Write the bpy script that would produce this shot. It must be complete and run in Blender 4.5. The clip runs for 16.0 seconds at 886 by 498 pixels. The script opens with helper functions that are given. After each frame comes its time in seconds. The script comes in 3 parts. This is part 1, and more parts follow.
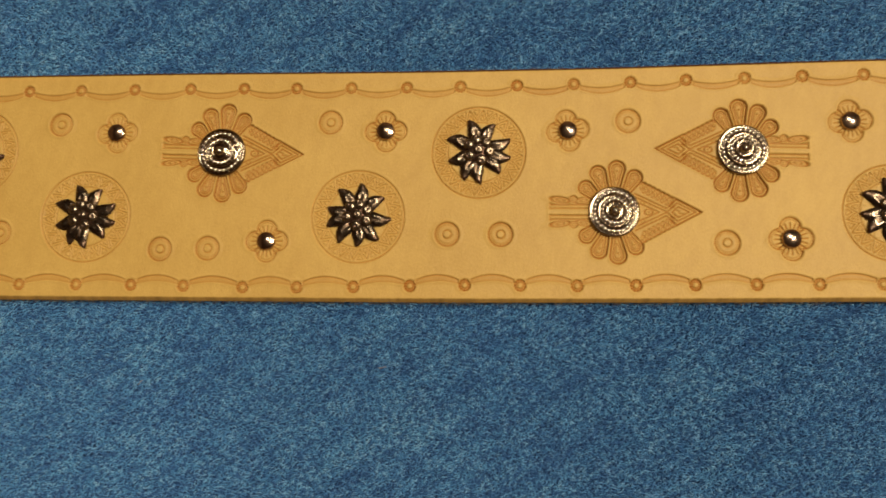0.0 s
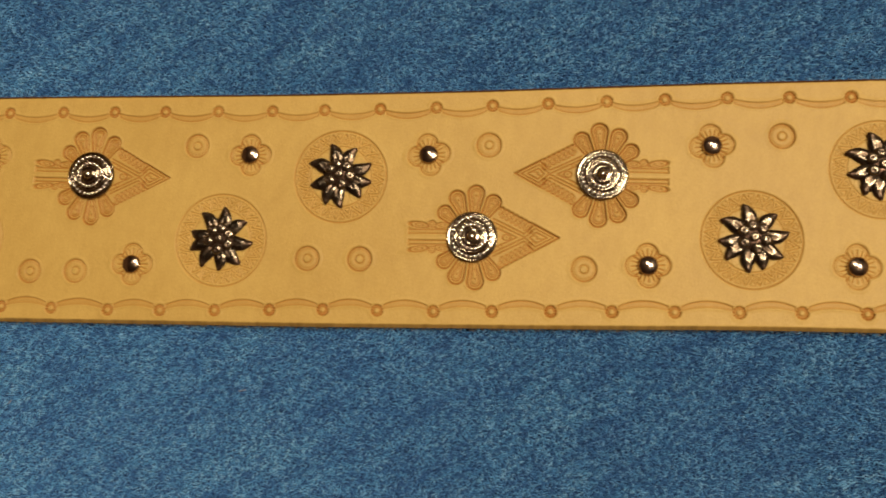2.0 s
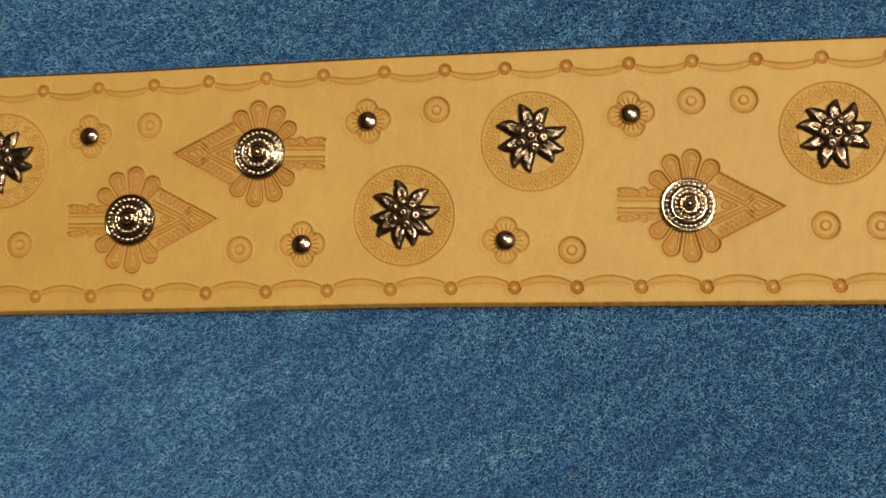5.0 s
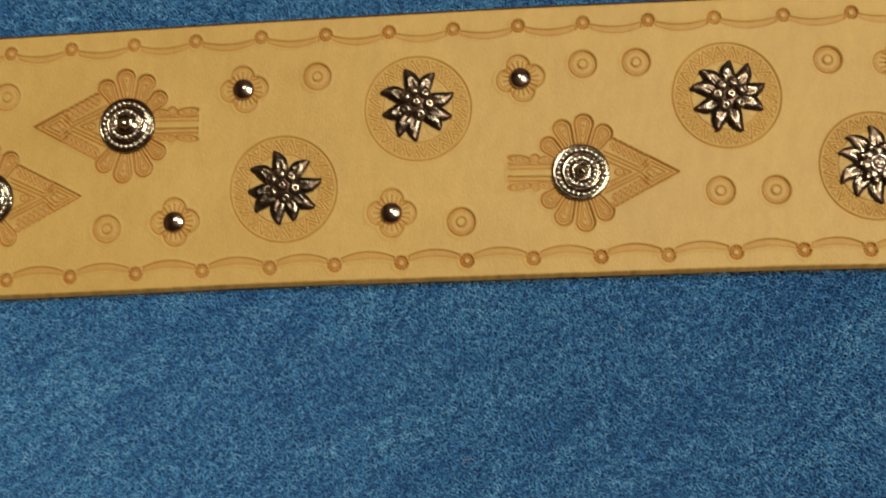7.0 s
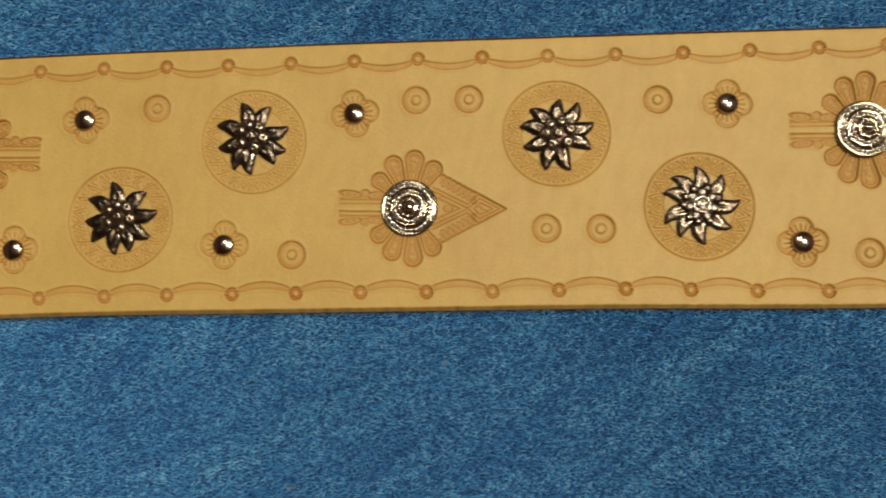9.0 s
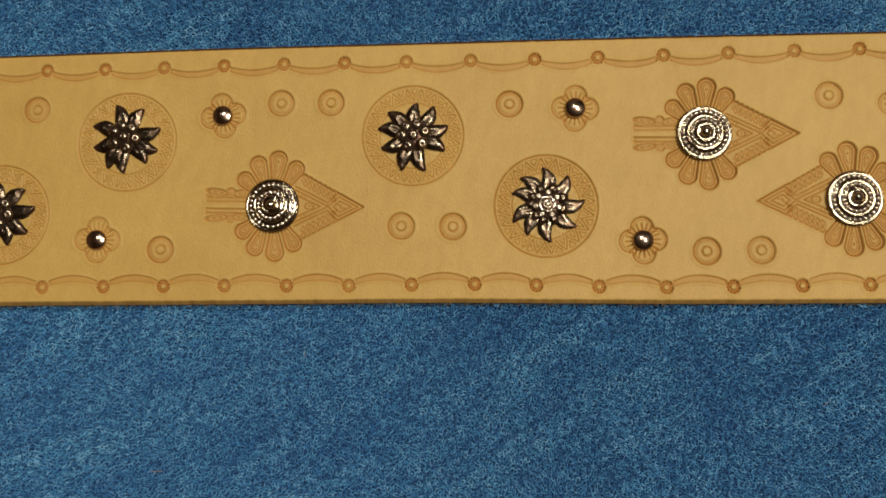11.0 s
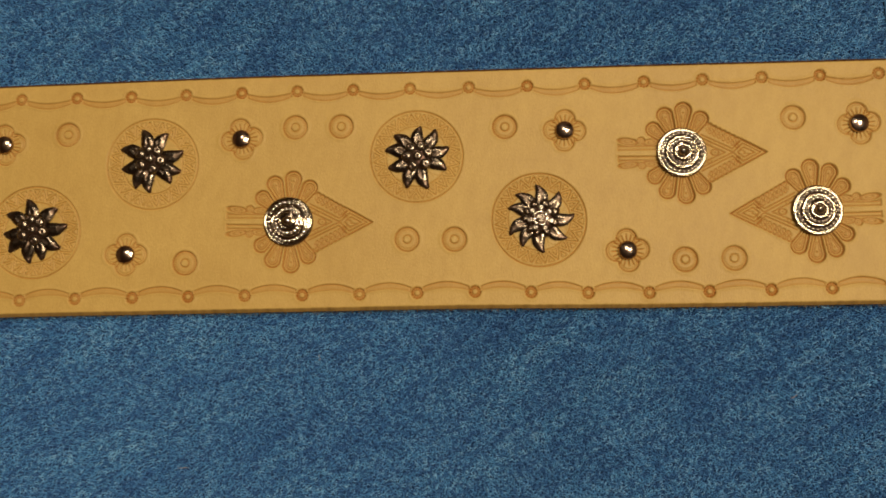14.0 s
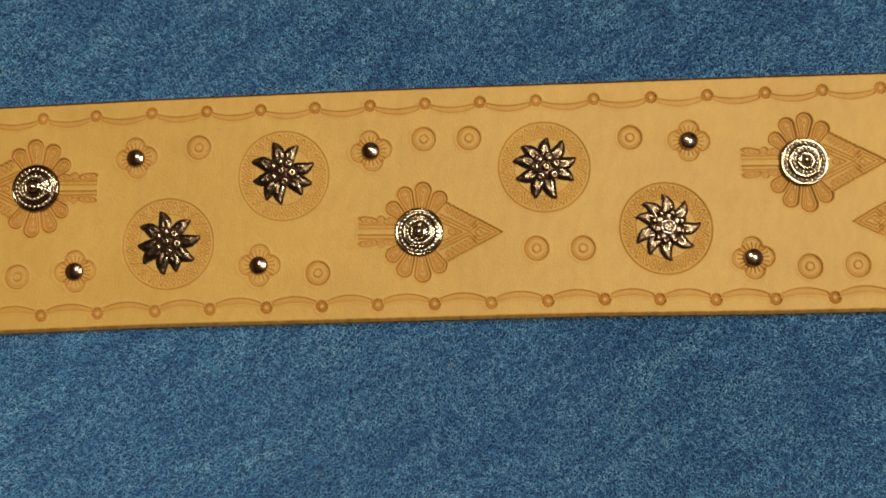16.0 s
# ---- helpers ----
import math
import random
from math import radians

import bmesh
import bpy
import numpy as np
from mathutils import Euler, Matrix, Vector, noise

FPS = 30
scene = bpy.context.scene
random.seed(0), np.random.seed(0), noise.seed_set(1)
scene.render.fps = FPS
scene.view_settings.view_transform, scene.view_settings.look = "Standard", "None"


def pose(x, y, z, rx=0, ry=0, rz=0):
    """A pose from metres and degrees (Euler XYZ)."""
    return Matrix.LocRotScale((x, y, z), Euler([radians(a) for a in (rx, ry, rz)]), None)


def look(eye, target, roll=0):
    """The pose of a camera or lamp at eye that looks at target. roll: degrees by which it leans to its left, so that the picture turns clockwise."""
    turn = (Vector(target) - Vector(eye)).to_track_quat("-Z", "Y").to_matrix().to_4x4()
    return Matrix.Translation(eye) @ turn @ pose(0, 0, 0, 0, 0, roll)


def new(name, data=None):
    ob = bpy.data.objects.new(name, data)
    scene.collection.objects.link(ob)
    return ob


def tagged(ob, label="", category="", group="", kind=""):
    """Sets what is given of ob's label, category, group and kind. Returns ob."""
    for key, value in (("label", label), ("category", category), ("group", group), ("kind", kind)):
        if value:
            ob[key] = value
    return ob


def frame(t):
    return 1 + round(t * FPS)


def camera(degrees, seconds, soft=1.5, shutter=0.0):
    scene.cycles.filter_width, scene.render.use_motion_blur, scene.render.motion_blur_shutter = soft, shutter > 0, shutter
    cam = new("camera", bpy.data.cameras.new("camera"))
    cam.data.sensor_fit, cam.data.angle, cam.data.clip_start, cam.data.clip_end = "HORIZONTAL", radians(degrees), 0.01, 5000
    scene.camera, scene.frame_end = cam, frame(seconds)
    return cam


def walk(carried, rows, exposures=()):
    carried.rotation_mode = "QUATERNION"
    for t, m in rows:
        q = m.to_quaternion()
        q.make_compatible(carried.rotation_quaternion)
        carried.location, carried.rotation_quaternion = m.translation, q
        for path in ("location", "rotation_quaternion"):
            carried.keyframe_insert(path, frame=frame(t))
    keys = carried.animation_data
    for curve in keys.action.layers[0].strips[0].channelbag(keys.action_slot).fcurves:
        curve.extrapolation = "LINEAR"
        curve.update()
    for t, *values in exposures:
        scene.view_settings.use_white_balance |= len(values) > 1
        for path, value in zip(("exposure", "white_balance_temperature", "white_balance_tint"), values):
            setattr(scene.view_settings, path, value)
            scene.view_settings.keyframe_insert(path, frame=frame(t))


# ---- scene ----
# ---- the camera, held above the belt and slid along it ----
cam = camera(60.0, 16.0, soft=1.7, shutter=0.5)
ROWS = [
    (0.0, -0.0352, -0.0509, 0.2257, 7.95, 3.70, 0.38),
    (0.5, -0.0216, -0.0490, 0.2258, 7.89, 4.22, 0.56),
    (1.0, -0.0149, -0.0490, 0.2265, 8.29, 4.69, 0.76),
    (1.5, -0.0024, -0.0448, 0.2251, 7.87, 5.14, 0.83),
    (2.0, 0.0135, -0.0406, 0.2232, 7.31, 5.57, 0.85),
    (2.5, 0.0299, -0.0393, 0.2236, 6.80, 5.45, 0.59),
    (3.0, 0.0447, -0.0395, 0.2215, 6.46, 5.32, 0.56),
    (3.5, 0.0694, -0.0411, 0.2208, 6.05, 5.61, 0.37),
    (4.0, 0.0896, -0.0410, 0.2203, 5.94, 5.69, 0.28),
    (4.2, 0.0970, -0.0424, 0.2185, 5.95, 5.85, 0.26),
    (6.5, 0.1142, -0.0424, 0.2018, 7.06, 1.82, -2.65),
    (7.0, 0.1242, -0.0487, 0.1980, 6.27, 1.73, -2.20),
    (7.5, 0.1319, -0.0528, 0.1960, 5.86, 1.93, -1.81),
    (8.0, 0.1416, -0.0438, 0.1979, 5.47, 2.33, -1.45),
    (8.5, 0.1552, -0.0395, 0.2021, 5.57, 2.50, -1.30),
    (9.0, 0.1718, -0.0388, 0.2008, 5.47, 2.46, -1.18),
    (9.5, 0.1922, -0.0404, 0.2015, 5.72, 2.89, -1.06),
    (10.0, 0.2039, -0.0423, 0.2042, 5.73, 3.05, -0.77),
    (12.5, 0.2138, -0.0424, 0.2174, 6.14, 2.27, -0.78),
    (13.0, 0.2116, -0.0413, 0.2220, 6.46, 2.16, -0.98),
    (13.5, 0.2108, -0.0408, 0.2247, 6.44, 1.96, -1.24),
    (14.0, 0.2070, -0.0431, 0.2283, 6.25, 1.68, -1.46),
    (14.5, 0.1865, -0.0404, 0.2324, 6.12, 1.30, -1.49),
    (15.0, 0.1722, -0.0368, 0.2364, 6.00, 1.49, -1.62),
    (15.5, 0.1636, -0.0364, 0.2341, 6.18, 1.08, -1.81),
    (16.0, 0.1663, -0.0397, 0.2340, 6.26, 1.22, -1.90),
]
EXPOSURES = [(0.0, 0.01, 6850, 11), (4.2, -0.08, 6750, 11), (6.3, -0.17, 6500, 10), (7.2, -0.18, 5850, 6), (8.5, -0.14, 5800, 5), (10.2, -0.29, 5800, 6), (12.3, -0.35, 6500, 10), (14.0, -0.36, 6680, 11.5), (15.0, -0.27, 6800, 11), (16.0, -0.18, 6800, 11)]
walk(cam, [(t, pose(x, y, z, rx, ry, rz)) for t, x, y, z, rx, ry, rz in ROWS], EXPOSURES)

# ---- light: one warm room lamp and a weaker one, in a dim room ----
world = bpy.data.worlds.new("room_dusk")
scene.world = world
world.use_nodes = True
world.node_tree.nodes["Background"].inputs[0].default_value = (1.0, 0.85, 0.7, 1)
world.node_tree.nodes["Background"].inputs[1].default_value = 0.05


def lamp(name, eye, target, power, size, colour):
    data = bpy.data.lights.new(name, "AREA")
    data.shape, data.size, data.energy, data.color = "DISK", size, power, colour
    ob = new(name, data)
    ob.matrix_world = look(eye, target)
    return ob


lamp("ceiling_lamp_light", (1.05, 0.24, 2.30), (0.10, 0, 0), 74, 0.80, (1.0, 0.90, 0.75))
lamp("hanging_lamp_light", (0.10, 0.86, 2.25), (0.10, 0, 0), 16, 0.50, (1.0, 0.92, 0.79))


# ---- materials ----
def material(name, rough=0.5, metal=0.0):
    m = bpy.data.materials.new(name)
    m.use_nodes = True
    b = m.node_tree.nodes["Principled BSDF"]
    b.inputs["Roughness"].default_value, b.inputs["Metallic"].default_value = rough, metal
    return m, m.node_tree, b


def node(tree, kind, **values):
    n = tree.nodes.new(kind)
    for key, value in values.items():
        n.inputs[key.replace("_", " ")].default_value = value
    return n


def ramp(tree, source, stops):
    n = tree.nodes.new("ShaderNodeValToRGB")
    while len(n.color_ramp.elements) < len(stops):
        n.color_ramp.elements.new(0.5)
    for e, (at, c) in zip(n.color_ramp.elements, stops):
        e.position, e.color = at, (*c, 1)
    tree.links.new(source, n.inputs[0])
    return n


def mixed(tree, kind, factor, a, b):
    n = tree.nodes.new("ShaderNodeMix")
    n.data_type, n.blend_type = "RGBA", kind
    for value, socket in ((factor, n.inputs[0]), (a, n.inputs[6]), (b, n.inputs[7])):
        if isinstance(value, (int, float)):
            socket.default_value = value
        elif isinstance(value, tuple):
            socket.default_value = (*value, 1)
        else:
            tree.links.new(value, socket)
    return n.outputs[2]


def leather():
    """Vegetable-tanned leather: fine pores, cloudy tan, darker and glossier where a stamp pressed it."""
    m, t, b = material("tan_leather", 0.5)
    place = t.nodes.new("ShaderNodeTexCoord").outputs["Object"]
    cloud = node(t, "ShaderNodeTexNoise", Scale=28.0, Detail=4.0, Roughness=0.6)
    grain = node(t, "ShaderNodeTexNoise", Scale=2600.0, Detail=3.0, Roughness=0.6)
    pores = node(t, "ShaderNodeTexVoronoi", Scale=2100.0)
    drawn = node(t, "ShaderNodeMapping", Rotation=(0, 0, radians(78)), Scale=(2.0, 0.9, 1.0))
    drawn.vector_type = "TEXTURE"
    t.links.new(place, drawn.inputs["Vector"])
    for n, way in ((cloud, place), (grain, drawn.outputs[0]), (pores, drawn.outputs[0])):
        t.links.new(way, n.inputs["Vector"])
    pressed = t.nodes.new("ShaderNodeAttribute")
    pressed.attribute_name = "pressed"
    tan = ramp(t, cloud.outputs["Fac"], [(0.3, (0.494, 0.302, 0.0735)), (0.7, (0.553, 0.350, 0.0915))]).outputs[0]
    tan = mixed(t, "MULTIPLY", 0.35, tan, ramp(t, grain.outputs["Fac"], [(0.35, (0.8, 0.76, 0.7)), (0.6, (1, 1, 1))]).outputs[0])
    mottle = node(t, "ShaderNodeTexNoise", Scale=260.0, Detail=3.0, Roughness=0.65)
    t.links.new(drawn.outputs[0], mottle.inputs["Vector"])
    tan = mixed(t, "MULTIPLY", 0.5, tan, ramp(t, mottle.outputs["Fac"], [(0.3, (0.86, 0.83, 0.78)), (0.62, (1, 1, 1))]).outputs[0])
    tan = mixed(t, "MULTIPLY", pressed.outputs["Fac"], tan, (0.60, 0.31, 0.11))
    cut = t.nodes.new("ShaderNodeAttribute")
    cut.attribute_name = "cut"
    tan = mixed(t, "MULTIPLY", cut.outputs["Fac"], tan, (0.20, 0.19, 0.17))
    t.links.new(tan, b.inputs["Base Color"])
    rough = ramp(t, cloud.outputs["Fac"], [(0.3, (0.49,) * 3), (0.7, (0.55,) * 3)])
    t.links.new(rough.outputs[0], b.inputs["Roughness"])
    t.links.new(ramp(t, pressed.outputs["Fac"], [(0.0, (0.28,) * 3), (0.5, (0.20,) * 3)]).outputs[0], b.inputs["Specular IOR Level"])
    bump = node(t, "ShaderNodeBump", Strength=0.34, Distance=0.0002)
    bump2 = node(t, "ShaderNodeBump", Strength=0.36, Distance=0.0002)
    t.links.new(grain.outputs["Fac"], bump.inputs["Height"])
    t.links.new(pores.outputs["Distance"], bump2.inputs["Height"])
    t.links.new(bump.outputs[0], bump2.inputs["Normal"])
    t.links.new(bump2.outputs[0], b.inputs["Normal"])
    return m


def old_nickel(name, bright, dark, rough, uneven, patina=(0.070, 0.032, 0.016), film=0.34, metal_left=0.7):
    """Antiqued white metal: dark in the hollows, rubbed bright on the crowns."""
    m, t, b = material(name, rough, 1.0)
    place = t.nodes.new("ShaderNodeTexCoord").outputs["Object"]
    wear = node(t, "ShaderNodeTexNoise", Scale=700.0, Detail=3.0)
    t.links.new(place, wear.inputs["Vector"])
    hollow = t.nodes.new("ShaderNodeAttribute")
    hollow.attribute_name = "hollow"
    metal = ramp(t, wear.outputs["Fac"], [(0.35, dark), (0.6, bright)]).outputs[0]
    t.links.new(mixed(t, "MIX", hollow.outputs["Fac"], metal, patina), b.inputs["Base Color"])
    # the patina is a dull, rough film over the metal
    gloss = ramp(t, wear.outputs["Fac"], [(0.3, (rough * 1.5,) * 3), (0.7, (rough * 0.8,) * 3)]).outputs[0]
    t.links.new(mixed(t, "MIX", hollow.outputs["Fac"], gloss, (film, film, film)), b.inputs["Roughness"])
    t.links.new(ramp(t, hollow.outputs["Fac"], [(0.0, (1, 1, 1)), (1.0, (metal_left,) * 3)]).outputs[0], b.inputs["Metallic"])
    bump = node(t, "ShaderNodeBump", Strength=uneven, Distance=0.0003)
    t.links.new(wear.outputs["Fac"], bump.inputs["Height"])
    t.links.new(bump.outputs[0], b.inputs["Normal"])
    return m


def terry():
    """Blue cotton loops, each a little lighter or darker, in cloudy patches."""
    m, t, b = material("blue_terry", 0.9)
    geo = t.nodes.new("ShaderNodeNewGeometry")
    cloud = node(t, "ShaderNodeTexNoise", Scale=85.0, Detail=3.0, Roughness=0.55)
    turn = node(t, "ShaderNodeMapping", Rotation=(0, 0, radians(33)), Scale=(2.9, 0.85, 1.0))
    turn.vector_type = "TEXTURE"
    t.links.new(geo.outputs["Position"], turn.inputs["Vector"])
    t.links.new(turn.outputs[0], cloud.inputs["Vector"])
    own = ramp(t, geo.outputs["Random Per Island"], [(0.0, (0.019, 0.095, 0.230)), (0.35, (0.041, 0.176, 0.358)), (0.75, (0.098, 0.296, 0.498)), (1.0, (0.210, 0.425, 0.61))]).outputs[0]
    tone = ramp(t, cloud.outputs["Fac"], [(0.34, (0.46, 0.62, 0.76)), (0.6, (1, 1, 1)), (0.72, (1.3, 1.16, 1.06))]).outputs[0]
    tuft = node(t, "ShaderNodeTexNoise", Scale=230.0, Detail=2.0, Roughness=0.6)
    t.links.new(turn.outputs[0], tuft.inputs["Vector"])
    tone = mixed(t, "MULTIPLY", 0.55, tone, ramp(t, tuft.outputs["Fac"], [(0.34, (0.30, 0.45, 0.66)), (0.52, (1, 1, 1))]).outputs[0])
    t.links.new(mixed(t, "MULTIPLY", 0.8, own, tone), b.inputs["Base Color"])
    b.inputs["Sheen Weight"].default_value = 0.22
    b.inputs["Sheen Tint"].default_value = (0.5, 0.55, 0.68, 1)
    b.inputs["Sheen Roughness"].default_value = 0.5
    return m


def plain(name, colour, rough, scale=60.0, depth=0.15):
    m, t, b = material(name, rough)
    place = t.nodes.new("ShaderNodeTexCoord").outputs["Object"]
    n = node(t, "ShaderNodeTexNoise", Scale=scale, Detail=5.0)
    t.links.new(place, n.inputs["Vector"])
    low = tuple(c * (1 - depth) for c in colour)
    t.links.new(ramp(t, n.outputs["Fac"], [(0.3, low), (0.7, colour)]).outputs[0], b.inputs["Base Color"])
    bump = node(t, "ShaderNodeBump", Strength=0.2, Distance=0.001)
    t.links.new(n.outputs["Fac"], bump.inputs["Height"])
    t.links.new(bump.outputs[0], b.inputs["Normal"])
    return m


LEATHER = leather()
FLOWER = old_nickel("antiqued_pewter", (0.188, 0.146, 0.098), (0.094, 0.062, 0.038), 0.23, 0.6)
FLORET = old_nickel("dulled_pewter", (0.31, 0.25, 0.172), (0.175, 0.127, 0.08), 0.22, 0.3)
ROSE = old_nickel("rubbed_pewter", (0.60, 0.515, 0.39), (0.36, 0.28, 0.19), 0.24, 0.3)
DISC = old_nickel("antiqued_nickel", (0.62, 0.55, 0.40), (0.40, 0.335, 0.225), 0.11, 0.10, (0.25, 0.185, 0.115), 0.14, 1.0)
BEAD = old_nickel("rubbed_nickel", (0.78, 0.69, 0.53), (0.60, 0.50, 0.36), 0.20, 0.06)
DOME = old_nickel("polished_nickel", (0.58, 0.43, 0.30), (0.44, 0.31, 0.205), 0.16, 0.06)
TERRY = terry()
FAR_TERRY = plain("blue_terry_cloth", (0.050, 0.165, 0.31), 0.95, 800.0, 0.7)
# the weave's blue is darkened to put shade into the gaps between loops
BACKING = plain("shaded_towel_ground", (0.006, 0.046, 0.14), 0.95, 1300.0, 0.6)
PLASTER = plain("wall_paint", (0.22, 0.13, 0.070), 0.9)
FLOOR = plain("floor_boards", (0.16, 0.10, 0.06), 0.6)
FIBRE = plain("leather_fibre", (0.20, 0.145, 0.075), 0.9, 400.0)
LINT = plain("lint_fibre", (0.34, 0.27, 0.21), 0.9, 400.0)


# ---- building helpers ----
def mesh_of(name, verts, faces, mat, smooth=True):
    me = bpy.data.meshes.new(name)
    verts, faces = np.asarray(verts, dtype=np.float32), np.asarray(faces, dtype=np.int32)
    n, k = faces.shape
    me.vertices.add(len(verts))
    me.vertices.foreach_set("co", verts.ravel())
    me.loops.add(n * k)
    me.loops.foreach_set("vertex_index", faces.ravel())
    me.polygons.add(n)
    me.polygons.foreach_set("loop_start", np.arange(0, n * k, k, dtype=np.int32))
    me.polygons.foreach_set("loop_total", np.full(n, k, dtype=np.int32))
    me.update(calc_edges=True)
    if smooth:
        me.shade_smooth()
    me.materials.append(mat)
    return me


def part(name, me, parent, label="", m=None):
    ob = new(name, me)
    ob.parent = parent
    if m is not None:
        ob.matrix_basis = m
    return tagged(ob, label)


def bm_mesh(name, bm, mat, smooth=True):
    me = bpy.data.meshes.new(name)
    bmesh.ops.recalc_face_normals(bm, faces=bm.faces)
    bm.to_mesh(me)
    bm.free()
    if smooth:
        me.shade_smooth()
    me.materials.append(mat)
    return me


def box(name, lo, hi, mat, label):
    bm = bmesh.new()
    bmesh.ops.create_cube(bm, size=1)
    for v in bm.verts:
        v.co = Vector([lo[k] if v.co[k] < 0 else hi[k] for k in range(3)])
    return tagged(new(name, bm_mesh(name, bm, mat, False)), label, kind="structure")


# ---- the closed, unseen room added round the towel; its brown darkens the studs' reflections ----
box("floor", (-2.2, -2.2, -0.10), (2.4, 2.2, -0.004), FLOOR, "dark brown wooden floor under the towel")
box("wall_north", (-2.2, 2.2, -0.10), (2.4, 2.3, 2.4), PLASTER, "unseen wall, dull brown to darken what the metal reflects")
box("wall_south", (-2.2, -2.3, -0.10), (2.4, -2.2, 2.4), PLASTER, "unseen wall, dull brown to darken what the metal reflects")
box("wall_west", (-2.3, -2.3, -0.10), (-2.2, 2.3, 2.4), PLASTER, "unseen wall, dull brown to darken what the metal reflects")
box("wall_east", (2.4, -2.3, -0.10), (2.5, 2.3, 2.4), PLASTER, "unseen wall, dull brown to darken what the metal reflects")
box("ceiling", (-2.3, -2.3, 2.4), (2.5, 2.3, 2.5), PLASTER, "unseen ceiling, dull brown to darken what the metal reflects")


# ---- the strap: a sheet of leather with stamped relief (millimetres in this part) ----
def smooth_curve(stops):
    xs, ys = zip(*stops)
    grid = np.linspace(-270, 420, 700)
    y = np.interp(grid, xs, ys)
    k = np.hanning(41)
    y = np.convolve(np.pad(y, 20, mode="edge"), k / k.sum(), "valid")
    return lambda x: np.interp(x, grid, y)


EDGE_FAR = smooth_curve([(-270, 35.6), (-135, 35.5), (-60, 34.8), (0, 34.9), (70, 36.0), (135, 36.4), (257, 35.9), (331, 35.2), (420, 34.7)])
EDGE_NEAR = smooth_curve([(-270, -34.7), (-184, -34.8), (-47, -35.5), (30, -35.3), (74, -34.9), (135, -35.4), (205, -35.9), (260, -37.1), (326, -37.8), (420, -38.3)])
# a fine lattice, which is kept only where something is pressed in; elsewhere 4 x 4 of its cells are one face
BLOCK = 4
NX, NV = 700 * BLOCK + 1, 89 * BLOCK + 1
XS = np.linspace(-205, 345, NX)
top_y, low_y = EDGE_FAR(XS), EDGE_NEAR(XS)
GX = np.repeat(XS[:, None], NV, 1)
GY = low_y[:, None] + (top_y - low_y)[:, None] * np.linspace(0, 1, NV)[None, :]
DEPTH, PRESSED, RAISED, OWNER = np.zeros_like(GX), np.zeros_like(GX), np.zeros_like(GX), np.zeros(GX.shape, dtype=np.int32)
STAMPS = []  # name, label


def groove(d, w):
    return np.exp(-(d / w) ** 2)


def inside(d, soft=0.25):
    return np.clip(0.5 - d / (2 * soft), 0, 1)


def segment(u, v, a, b):
    ax, ay, bx, by = *a, *b
    k = np.clip(((u - ax) * (bx - ax) + (v - ay) * (by - ay)) / ((bx - ax) ** 2 + (by - ay) ** 2), 0, 1)
    return np.hypot(u - ax - k * (bx - ax), v - ay - k * (by - ay))


def press(name, label, x, y, reach, turn, shape, puff=0.07):
    """Press one stamp into the sheet. shape gives depth (mm), burnish (0 to 1) and the distance from its outline.
    The leather swells a little round it, by puff."""
    i0, i1 = np.searchsorted(XS, [x - reach, x + reach])
    rows = np.linspace(low_y[(i0 + i1) // 2 - 1], top_y[(i0 + i1) // 2 - 1], NV)
    j0, j1 = np.searchsorted(rows, [y - reach - 1, y + reach + 1])
    if i1 - i0 < 2:
        return
    s = (slice(i0, i1), slice(j0, j1))
    c, n = math.cos(radians(turn)), math.sin(radians(turn))
    dx, dy = GX[s] - x, GY[s] - y
    depth, dark, away = shape(dx * c + dy * n, dy * c - dx * n)
    strength = 0.86 + 0.28 * ((x * 0.731 + y * 0.377) % 1)
    DEPTH[s] = np.maximum(DEPTH[s], depth * strength)
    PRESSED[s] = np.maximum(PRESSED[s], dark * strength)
    swell_here = puff * np.exp(-((away - 0.35) / 0.45) ** 2)
    RAISED[s] = np.maximum(RAISED[s], np.where(swell_here > 0.004, swell_here, 0))
    STAMPS.append((name, label))
    OWNER[s] = np.where((away < 0.7) & (OWNER[s] == 0), len(STAMPS), OWNER[s])


def strokes(u, v, runs, width=0.15):
    """Grooves along broken lines, each a run of corners."""
    d = np.full_like(u, 9.0)
    for run in runs:
        for a, b in zip(run, run[1:]):
            d = np.minimum(d, segment(u, v, a, b))
    return groove(d, width)


def rosette(u, v):
    r, a = np.hypot(u, v), np.arctan2(v, u)
    n = 20
    w = np.abs((a * n / math.tau) % 1 * 2 - 1)
    band = inside(r - 13.7) * inside(9.4 - r)
    zig = np.zeros_like(r)
    for q, lo, hi, k in ((9.75, 9.7, 13.1, 1.0), (11.25, 11.05, 12.75, 0.9), (8.25, 10.05, 11.7, 0.9)):
        zig = np.maximum(zig, k * groove((r - q - 3.3 * w) / 2.1, 0.13) * inside(r - hi, 0.1) * inside(lo - r, 0.1))
    feet = np.maximum(0.7 * groove(r - 13.0, 0.13) * (w < 0.5), 0.7 * groove(r - 9.85, 0.13) * (w > 0.5))
    zig = np.maximum(zig, feet)
    rims = np.maximum(groove(r - 13.85, 0.15), 0.8 * groove(r - 9.2, 0.14))
    # the faint daisy inside, most of it under the stud
    leaf = np.abs(np.sin(a * 6))
    daisy = 0.55 * groove(r - 9.0 + 3.4 * (1 - leaf ** 0.7), 0.15) * inside(r - 9.0) + 0.4 * groove(r * np.sin((a * 6 / math.pi + 0.5) % 1 - 0.5) * 0.5, 0.12) * inside(r - 8.2) * inside(4 - r)
    return 0.03 * band + 0.25 * zig + 0.28 * rims + 0.14 * daisy, 0.03 * band + 0.56 * zig + 0.70 * rims + 0.34 * daisy, r - 14.1


